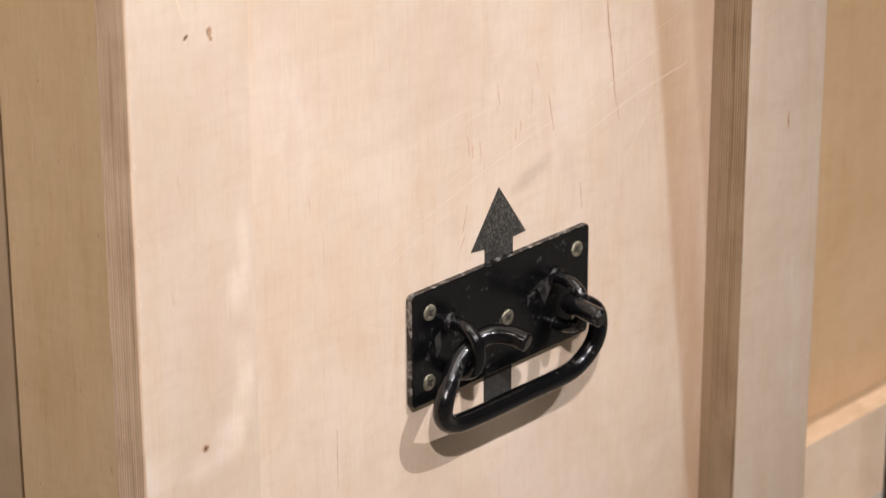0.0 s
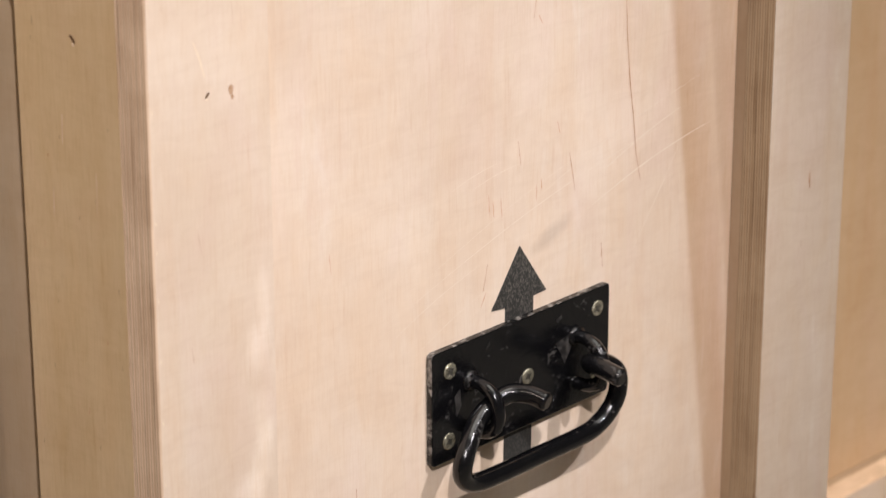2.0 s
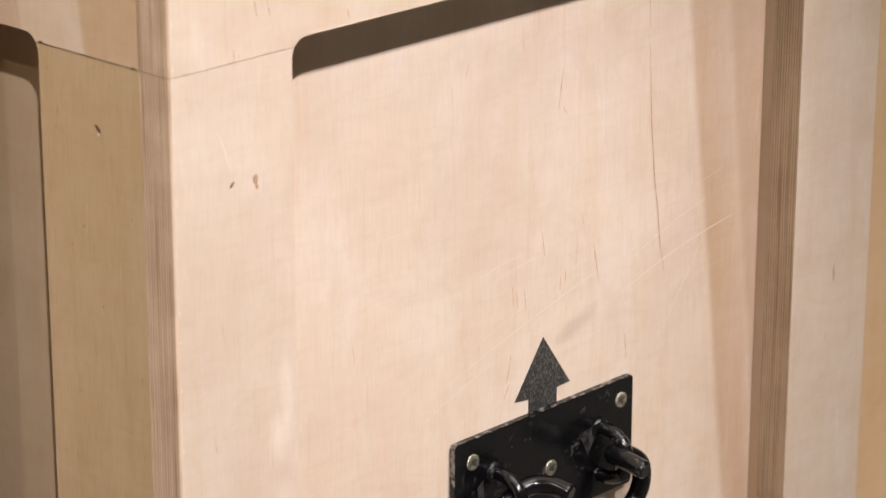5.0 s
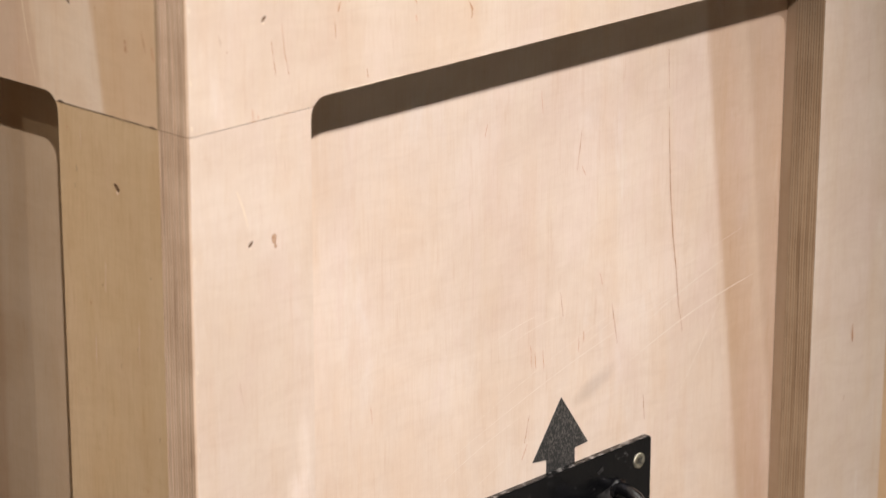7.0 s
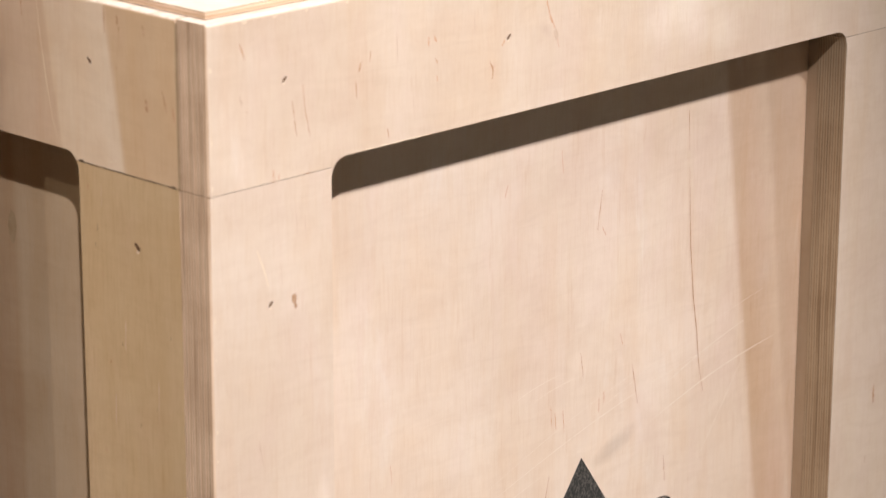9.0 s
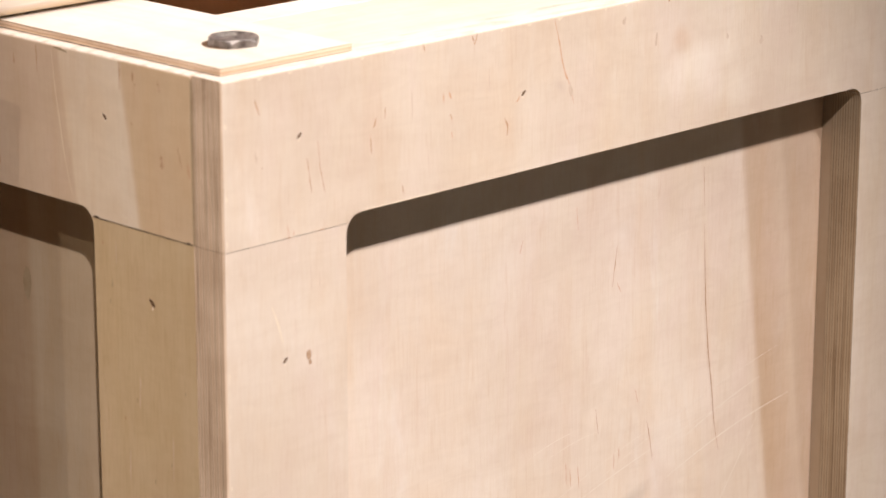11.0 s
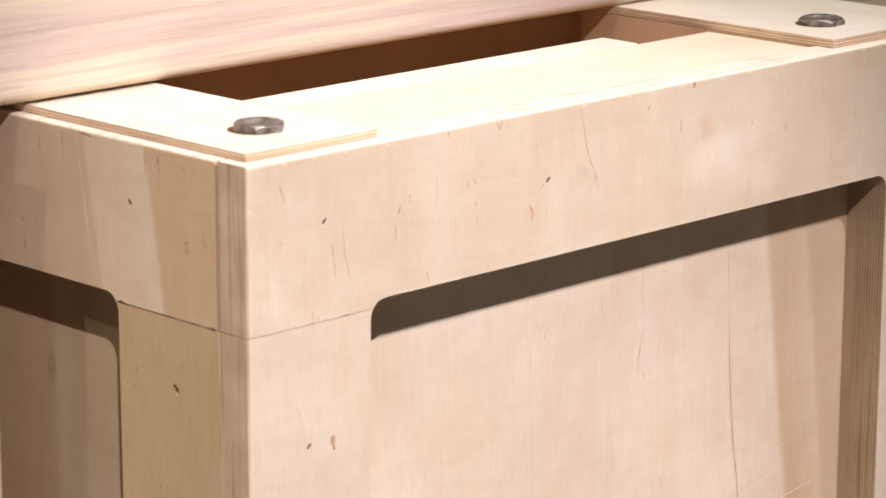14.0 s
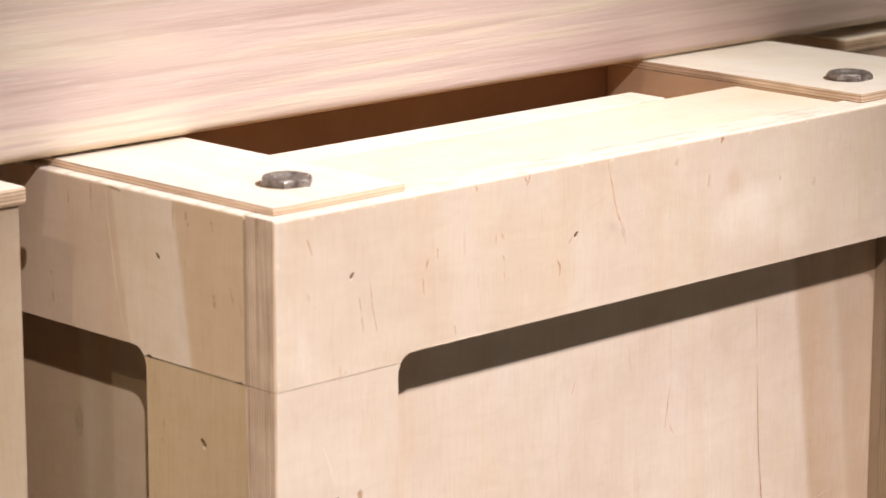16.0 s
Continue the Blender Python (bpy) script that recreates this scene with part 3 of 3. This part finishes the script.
for sx, sz in ((0.2047, -0.3110), (0.3158, -0.3104), (0.2622, -0.3317), (0.2040, -0.3482), (0.3160, -0.3482)):
    bm = bmesh.new()
    rings = []
    for r, h in ((0.0043, 0.0), (0.0042, 0.0005), (0.0036, 0.0008), (0.0022, 0.0005)):
        rings.append([bm.verts.new((sx + r * math.cos(t), 0.0205 - h, sz + r * math.sin(t))) for t in (2 * math.pi * i / 20 for i in range(20))])
    for p0, p1 in zip(rings, rings[1:]):
        for j in range(20):
            bm.faces.new((p0[j], p0[(j + 1) % 20], p1[(j + 1) % 20], p1[j])).smooth = True
    bm.faces.new(rings[-1])
    screw = part("screw", at_handle(bm), ZINC, handle, "zinc-plated cross-head screw")
    # flat dark star paints in the shade of the cross recess
    bm = bmesh.new()
    star = [(0.0032 if i % 2 == 0 else 0.0011) for i in range(8)]
    bm.faces.new([bm.verts.new((sx + q * math.cos(math.pi * i / 4 + 0.5), 0.0205 - 0.00068, sz + q * math.sin(math.pi * i / 4 + 0.5))) for i, q in enumerate(star)])
    part("cross_slot", at_handle(bm), SOCKET, screw)

AX0, AX1 = 0.2195, 0.2990
for ax in (AX0, AX1):
    zc = -0.3335
    pts = [(ax, 0.022, zc + 0.013), (ax, 0.012, zc + 0.0128), (ax, 0.004, zc + 0.008), (ax, 0.0015, zc), (ax, 0.004, zc - 0.008), (ax, 0.012, zc - 0.0125), (ax, 0.022, zc - 0.013)]
    part("eye_loop", at_handle(tube(pts, 0.0035, 12, 5)), BLACK, handle)
for ax, zz in ((AX0, -0.3205), (AX0, -0.3465), (AX1, -0.3205), (AX1, -0.3465)):
    bm = bmesh.new()
    bmesh.ops.create_icosphere(bm, subdivisions=2, radius=1.0)
    for v in bm.verts:
        k = rng.uniform(0.85, 1.12)
        big = 1.0 if zz > -0.33 else 0.72
        v.co = Vector((ax + v.co.x * 0.0062 * k * big, 0.0205 + v.co.y * 0.0030 * k * big, zz + v.co.z * 0.0056 * k * big))
    for f in bm.faces:
        f.smooth = True
    part("weld", at_handle(bm), BLACK, handle)
for corners in (((0.2835, -0.3205), (0.2965, -0.3175), (0.2985, -0.3215), (0.2935, -0.3285), (0.2905, -0.3335)), ((0.2830, -0.3075), (0.2875, -0.3055), (0.2880, -0.3080), (0.2845, -0.3095)), ((0.2080, -0.3260), (0.2120, -0.3225), (0.2130, -0.3320), (0.2095, -0.3370))):
    bm = bmesh.new()
    bm.faces.new([bm.verts.new((u, 0.0205 - 0.0002, v)) for u, v in corners])
    part("rubbed_patch", at_handle(bm), SCUFF, handle, "patch of black lacquer rubbed grey")
ring_pts = [
    (0.2413, -0.0105, -0.3298), (0.2390, -0.0020, -0.3278), (0.2330, 0.0065, -0.3278), (0.2220, 0.0085, -0.3308), (0.2109, 0.0079, -0.3362), (0.2005, 0.0042, -0.3439),
    (0.1950, 0.0024, -0.3518), (0.1965, 0.0039, -0.3598), (0.2035, 0.0049, -0.3657), (0.2169, 0.0049, -0.3677), (0.2527, 0.0049, -0.3677), (0.2885, 0.0049, -0.3677),
    (0.3014, 0.0049, -0.3647), (0.3095, 0.0039, -0.3579), (0.3131, 0.0033, -0.3495), (0.3146, 0.0055, -0.3412), (0.3095, 0.0080, -0.3358), (0.2995, 0.0088, -0.3320),
    (0.2930, 0.0050, -0.3300), (0.2910, -0.0050, -0.3293), (0.2913, -0.0165, -0.3310)]
part("grip", at_handle(tube(ring_pts, 0.0049, 18, 7)), BLACK, handle, "bent black steel bar with open ends")

# ---- the stencilled arrow ----
arrow = slab([(0.2595, -0.2617), (0.2800, -0.2908), (0.2702, -0.2913), (0.2696, -0.3813), (0.2487, -0.3800), (0.2491, -0.2920), (0.2389, -0.2907)], BACK - 0.0003, BACK - 0.00005, "y", 0)
arrow = part("stencilled_arrow", arrow, [STENCIL, STENCIL], main, "worn black stencilled arrow pointing up")

# ---- dark strips that stand in for the shade in the frame's joints ----
part("joint_shade", box((0.0016, 0.0003, -0.0724), (0.0690, 0.0020, -0.0718), "y", 0), [GAP_SHADE, GAP_SHADE], main)
part("joint_shade", box((0.4310, 0.0003, -0.0724), (0.4984, 0.0020, -0.0718), "y", 0), [GAP_SHADE, GAP_SHADE], main)
part("joint_shade", box((-0.0001, 0.0200, -0.07235), (0.0020, 0.0850, -0.0719), "x", 0), [GROOVE, GROOVE], main)
part("joint_shade", box((-0.0001, 0.0181, -0.0722), (0.0030, 0.0190, -0.0020), "x", 0), [STAIN_AND_SHADE, STAIN_AND_SHADE], main)

# ---- grain flecks, nail holes and scratches in the veneer ----
def fleck(u, v, length, lean=0.0, width=0.0007, axis="y", w=0.0, mat=FLECK, wobble=0.00016):
    part("grain_fleck", sliver(streak_line(u, v, length, lean, 7, wobble), width, axis, w, 0.00005, 0.4), mat, main)


for u, v, length, lean in [
        (0.2702, -0.1365, 0.020, -0.15), (0.2735, -0.1478, 0.005, 0.5), (0.2590, -0.2132, 0.013, 0.15), (0.2990, -0.2330, 0.022, 0.22),
        (0.2880, -0.2065, 0.007, 0.3), (0.2370, -0.2345, 0.012, 0.1), (0.2402, -0.2375, 0.009, 0.1), (0.2461, -0.2390, 0.012, 0.1), (0.2719, -0.2372, 0.008, 0.0),
        (0.2756, -0.2337, 0.006, 0.0), (0.2428, -0.1073, 0.012, 0.1), (0.2345, -0.2720, 0.014, -0.25), (0.2330, -0.2835, 0.008, -0.5),
        (0.3232, -0.2841, 0.014, 0.1), (0.2040, -0.1140, 0.006, -0.3), (0.1280, -0.2350, 0.010, 0.1)]:
    fleck(u, v, length, lean, 0.00055, "y", BACK, ORANGE_FLECK if length < 0.013 else FLECK)
part("grain_fleck", sliver([(0.3375, -0.1280), (0.3385, -0.1470), (0.3400, -0.1700), (0.3430, -0.1960), (0.3465, -0.2160), (0.3490, -0.2350), (0.3530, -0.2511)], 0.0007, "y", BACK), FLECK, main)
part("grain_fleck", sliver([(0.3360, -0.0980), (0.3365, -0.1080), (0.3372, -0.1190)], 0.0005, "y", BACK), FLECK, main)

stroke_count = [0]


def stroke(points, width, axis="y", w=0.0, mat=FLECK, n=4):
    """A grain mark along a bent line, uneven in width; each lies a hair above the one before."""
    line = []
    for (u0, v0), (u1, v1) in zip(points, points[1:]):
        line += [(u0 + (u1 - u0) * i / n + rng.uniform(-1, 1) * width * 0.22, v0 + (v1 - v0) * i / n) for i in range(n)]
    stroke_count[0] += 1
    part("grain_fleck", sliver(line + [points[-1]], width, axis, w, 0.00005 + 0.000002 * stroke_count[0], 0.45), mat, main)


# front rail
for points, width, mat in [
        ([(0.0180, -0.0105), (0.0206, -0.0175)], 0.0008, FLECK), ([(0.0176, -0.0318), (0.0188, -0.0385)], 0.0012, FAINT), ([(0.0215, -0.0395), (0.0222, -0.0402)], 0.0005, FLECK),
        ([(0.0444, -0.0150), (0.0452, -0.0174)], 0.0008, FAINT), ([(0.0467, -0.0392), (0.0480, -0.0480), (0.0491, -0.0550)], 0.0005, FLECK), ([(0.0529, -0.0330), (0.0541, -0.0454), (0.0567, -0.0560)], 0.0006, FLECK),
        ([(0.0834, -0.0356), (0.0840, -0.0448)], 0.0005, FLECK), ([(0.0866, -0.0290), (0.0854, -0.0332)], 0.0008, FLECK), ([(0.0922, -0.0252), (0.0921, -0.0299)], 0.0008, FLECK), ([(0.1150, -0.0008), (0.1160, -0.0044)], 0.0008, FLECK),
        ([(0.1275, -0.0246), (0.1275, -0.0288)], 0.0008, ORANGE_FLECK), ([(0.1310, -0.0244), (0.1324, -0.0277)], 0.0010, ORANGE_FLECK), ([(0.1316, -0.0346), (0.1331, -0.0378)], 0.0008, FLECK), ([(0.1327, -0.0424), (0.1331, -0.0454)], 0.0007, ORANGE_FLECK),
        ([(0.1022, -0.0612), (0.1032, -0.0656)], 0.0006, FLECK), ([(0.0355, -0.0667), (0.0360, -0.0716)], 0.0005, ORANGE_FLECK), ([(0.0386, -0.0693), (0.0386, -0.0718)], 0.0005, ORANGE_FLECK),
        ([(0.1483, -0.0009), (0.1480, -0.0032), (0.1468, -0.0060)], 0.0009, FLECK), ([(0.1453, -0.0015), (0.1468, -0.0057)], 0.0006, FLECK),
        ([(0.1982, -0.0012), (0.2017, -0.0121), (0.2038, -0.0216), (0.2070, -0.0299), (0.2093, -0.0334), (0.2118, -0.0425)], 0.0010, ORANGE_FLECK), ([(0.2092, -0.0325), (0.2099, -0.0390)], 0.0022, FAINT),
        ([(0.1763, -0.0332), (0.1738, -0.0361)], 0.0009, ORANGE_FLECK), ([(0.1661, -0.0415), (0.1684, -0.0459), (0.1677, -0.0500)], 0.0010, FLECK), ([(0.2465, -0.0072), (0.2452, -0.0105)], 0.0022, FAINT),
        ([(0.2694, -0.0176), (0.2687, -0.0240)], 0.0019, FAINT), ([(0.2778, -0.0012), (0.2776, -0.0042)], 0.0022, FLECK), ([(0.3211, -0.0255), (0.3210, -0.0280)], 0.0018, FAINT), ([(0.3474, -0.0300), (0.3472, -0.0345)], 0.0026, FAINT),
        ([(0.0640, -0.0060), (0.0648, -0.0100)], 0.0004, FAINT), ([(0.1080, -0.0200), (0.1085, -0.0330)], 0.0004, FAINT), ([(0.1560, -0.0180), (0.1566, -0.0300)], 0.0004, FAINT), ([(0.0700, -0.0430), (0.0706, -0.0520)], 0.0004, FAINT),
        ([(0.2250, -0.0200), (0.2256, -0.0330)], 0.0005, FAINT), ([(0.1180, -0.0480), (0.1186, -0.0590)], 0.0004, FAINT)]:
    stroke(points, width, mat=mat)
# stiles
for points, width, mat in [
        ([(0.4677, -0.2690), (0.4677, -0.2795)], 0.0013, FLECK), ([(0.4624, -0.3085), (0.4624, -0.3125)], 0.0014, FAINT), ([(0.0250, -0.1840), (0.0272, -0.1960)], 0.0008, FAINT), ([(0.0530, -0.1470), (0.0548, -0.1530)], 0.0007, FAINT),
        ([(0.0196, -0.2360), (0.0204, -0.2440)], 0.0009, FAINT), ([(0.0480, -0.0860), (0.0486, -0.0980)], 0.0004, FAINT), ([(0.0530, -0.0900), (0.0534, -0.1010)], 0.0004, FAINT), ([(0.0390, -0.1080), (0.0396, -0.1180)], 0.0004, FAINT)]:
    stroke(points, width, mat=mat)
# side rail and side stile
for points, width, mat in [
        ([(0.1372, -0.0079), (0.1370, -0.0125)], 0.0008, FLECK), ([(0.1212, -0.0019), (0.1206, -0.0140)], 0.0008, FLECK), ([(0.0645, -0.0012), (0.0646, -0.0132)], 0.0007, FLECK), ([(0.0562, -0.0043), (0.0559, -0.0082)], 0.0010, FLECK),
        ([(0.0548, -0.0091), (0.0549, -0.0107)], 0.0006, FLECK), ([(0.0398, -0.0060), (0.0387, -0.0104)], 0.0011, FLECK), ([(0.0573, -0.0258), (0.0570, -0.0278)], 0.0007, FLECK), ([(0.0278, -0.0318), (0.0252, -0.0408)], 0.0009, FLECK),
        ([(0.0387, -0.0374), (0.0376, -0.0428)], 0.0018, FLECK), ([(0.0215, -0.0380), (0.0206, -0.0440)], 0.0010, ORANGE_FLECK), ([(0.1513, -0.0455), (0.1510, -0.0478)], 0.0008, FLECK), ([(0.1506, -0.0544), (0.1500, -0.0600)], 0.0009, FLECK),
        ([(0.0560, -0.1380), (0.0566, -0.1520)], 0.0006, FAINT), ([(0.0350, -0.1600), (0.0354, -0.1800)], 0.0006, FAINT), ([(0.0640, -0.1730), (0.0646, -0.1870)], 0.0006, FAINT), ([(0.0700, -0.0800), (0.0700, -0.0900)], 0.0005, FAINT)]:
    stroke(points, width, "x", 0.0, mat)
stroke([(0.1102, -0.0027), (0.1092, -0.0150), (0.1068, -0.0296), (0.1045, -0.0430), (0.1021, -0.0539), (0.0990, -0.0650)], 0.0006, "x", 0.0, LIP)
stroke([(0.1085, -0.0013), (0.1040, -0.0016), (0.0996, -0.0022)], 0.0010, "x", 0.0, STAIN_AND_SHADE)
stroke([(0.0668, -0.0660), (0.0640, -0.0690), (0.0590, -0.0672), (0.0570, -0.0690)], 0.0006, "x", 0.0, LIP)


def nail_hole(u, v, axis, size=0.0011):
    # flat dark sliver paints the hole's shade, the pale disc its lit lip
    line = [(u + size * 1.2, v + size), (u + size * 0.5, v + size * 0.6), (u - size * 0.2, v), (u - size * 0.8, v - size * 0.7), (u - size, v - size)]
    hole = part("nail_hole", sliver(line, size * 1.3, axis, 0.0), HOLE, main)
    part("lit_lip", disc(u - size * 0.3, v - size * 1.5, size * 0.5, size * 0.6, axis, 0.0, 9, 0.00009), LIP, hole)


for u, v in ((0.0425, -0.0293), (0.0330, -0.1252), (0.1784, -0.0326)):
    nail_hole(u, v, "y")
nail_hole(0.0753, -0.0266, "x")
nail_hole(0.0470, -0.1030, "x", 0.0015)
part("pin_knot", disc(0.0465, -0.1255, 0.0016, 0.0024, "y", 0.0), KNOT, main)
part("pin_knot", disc(0.0472, -0.1290, 0.0009, 0.0012, "y", 0.0), KNOT, main)

for a, b, width in [((0.1817, -0.2715), (0.3711, -0.2253), 0.0005), ((0.1934, -0.2603), (0.3300, -0.2200), 0.0003), ((0.3114, -0.2560), (0.4100, -0.2330), 0.0008), ((0.3154, -0.2418), (0.3850, -0.2190), 0.0007),
                    ((0.2450, -0.2500), (0.4000, -0.2050), 0.0003), ((0.2105, -0.2206), (0.2427, -0.2144), 0.0004), ((0.2265, -0.2233), (0.2593, -0.2186), 0.0004), ((0.3484, -0.2877), (0.3836, -0.2406), 0.0005), ((0.1700, -0.2850), (0.2300, -0.2640), 0.0004), ((0.1850, -0.2980), (0.2330, -0.2790), 0.0003)]:
    bow = Vector((b[1] - a[1], a[0] - b[0])) * 0.03
    line = [(a[0] + (b[0] - a[0]) * i / 12 + bow.x * math.sin(math.pi * i / 12), a[1] + (b[1] - a[1]) * i / 12 - bow.y * math.sin(math.pi * i / 12)) for i in range(13)]
    part("scratch", sliver(line, width, "y", BACK + 0.0001, 0.00002 + 0.05 * width), SCRATCH, main)

# ---- narrow black case standing between the crates ----
case = empty("black_case", "narrow black rubber-edged case standing on the floor", "case", at=(0.696, 0.025, FLOOR))
part("body", box((0.0, 0.0, 0.0), (0.050, 0.055, 0.130), "z", 0.010), [RUBBER, RUBBER], case)
part("lid", box((-0.001, -0.001, 0.1305), (0.051, 0.056, 0.158), "z", 0.010), [RUBBER, RUBBER], case)

# ---- splintered chips along the rubbed edges ----
for i in range(34):
    size, wide = rng.uniform(0.0012, 0.0040), rng.uniform(0.0003, 0.0007)
    if i < 14:
        u, v = 0.0016 + wide * 0.5, -0.012 - 0.0245 * i - rng.uniform(0, 0.015)
        pts = [(u - wide, v), (u + wide * 0.4, v - size * 0.3), (u + wide, v - size * 0.6), (u - wide * 0.6, v - size)]
    else:
        u, v = 0.006 + 0.0215 * (i - 14) + rng.uniform(0, 0.014), -0.0018 - wide * 0.5
        pts = [(u, v + wide), (u + size, v + wide), (u + size * 0.7, v - wide * 0.3), (u + size * 0.3, v - wide)]
    bm = bmesh.new()
    bm.faces.new([bm.verts.new((p, -0.00006, q)) for p, q in pts])
    part("edge_chip", bm, LIP, main)

# ---- a few single flaws ----
part("pin_knot", disc(0.0361, -0.3176, 0.0022, 0.0020, "y", 0.0), KNOT, main)
part("pin_knot", disc(0.0361, -0.3176, 0.0010, 0.0011, "y", 0.0, 10, 0.00012), HOLE, main)
part("grain_fleck", sliver([(0.1432, -0.3541), (0.1434, -0.3641), (0.1432, -0.3741), (0.1435, -0.3861)], 0.0005, "y", BACK), FLECK, main)
part("torn_veneer", sliver([(0.0258, -0.1003), (0.0292, -0.1087), (0.0318, -0.1172)], 0.0010, "y", 0), LIP, main)
part("resin_stain", disc(0.1664, -0.1236, 0.0030, 0.0085, "x", BACK), STAIN_AND_SHADE, main)
# pale stroke paints in the lit lip of the rail's lower edge
stroke([(0.0800, -0.0678), (0.0950, -0.0681), (0.1120, -0.0680), (0.1300, -0.0682)], 0.0007, mat=LIP)
for y, z in ((0.0830, -0.0718), (0.0225, -0.0722)):
    stroke([(y - 0.0022, z), (y, z + 0.0004), (y + 0.0018, z - 0.0002)], 0.0009, "x", 0.0, GROOVE)
for x in (0.0340, 0.0530):
    stroke([(x, -0.0716), (x + 0.0016, -0.0719), (x + 0.0030, -0.0718)], 0.0004, "y", 0.0, FLECK)
# open pores in the golden-toned side stile
for i in range(22):
    y, z, size = rng.uniform(0.022, 0.083), -0.080 - 0.0125 * i - rng.uniform(0, 0.008), rng.uniform(0.0012, 0.0042)
    stroke([(y, z), (y + rng.uniform(-0.0004, 0.0004), z - size)], rng.uniform(0.0004, 0.0009), "x", 0.0001, STAIN_AND_SHADE if i % 3 else FLECK)
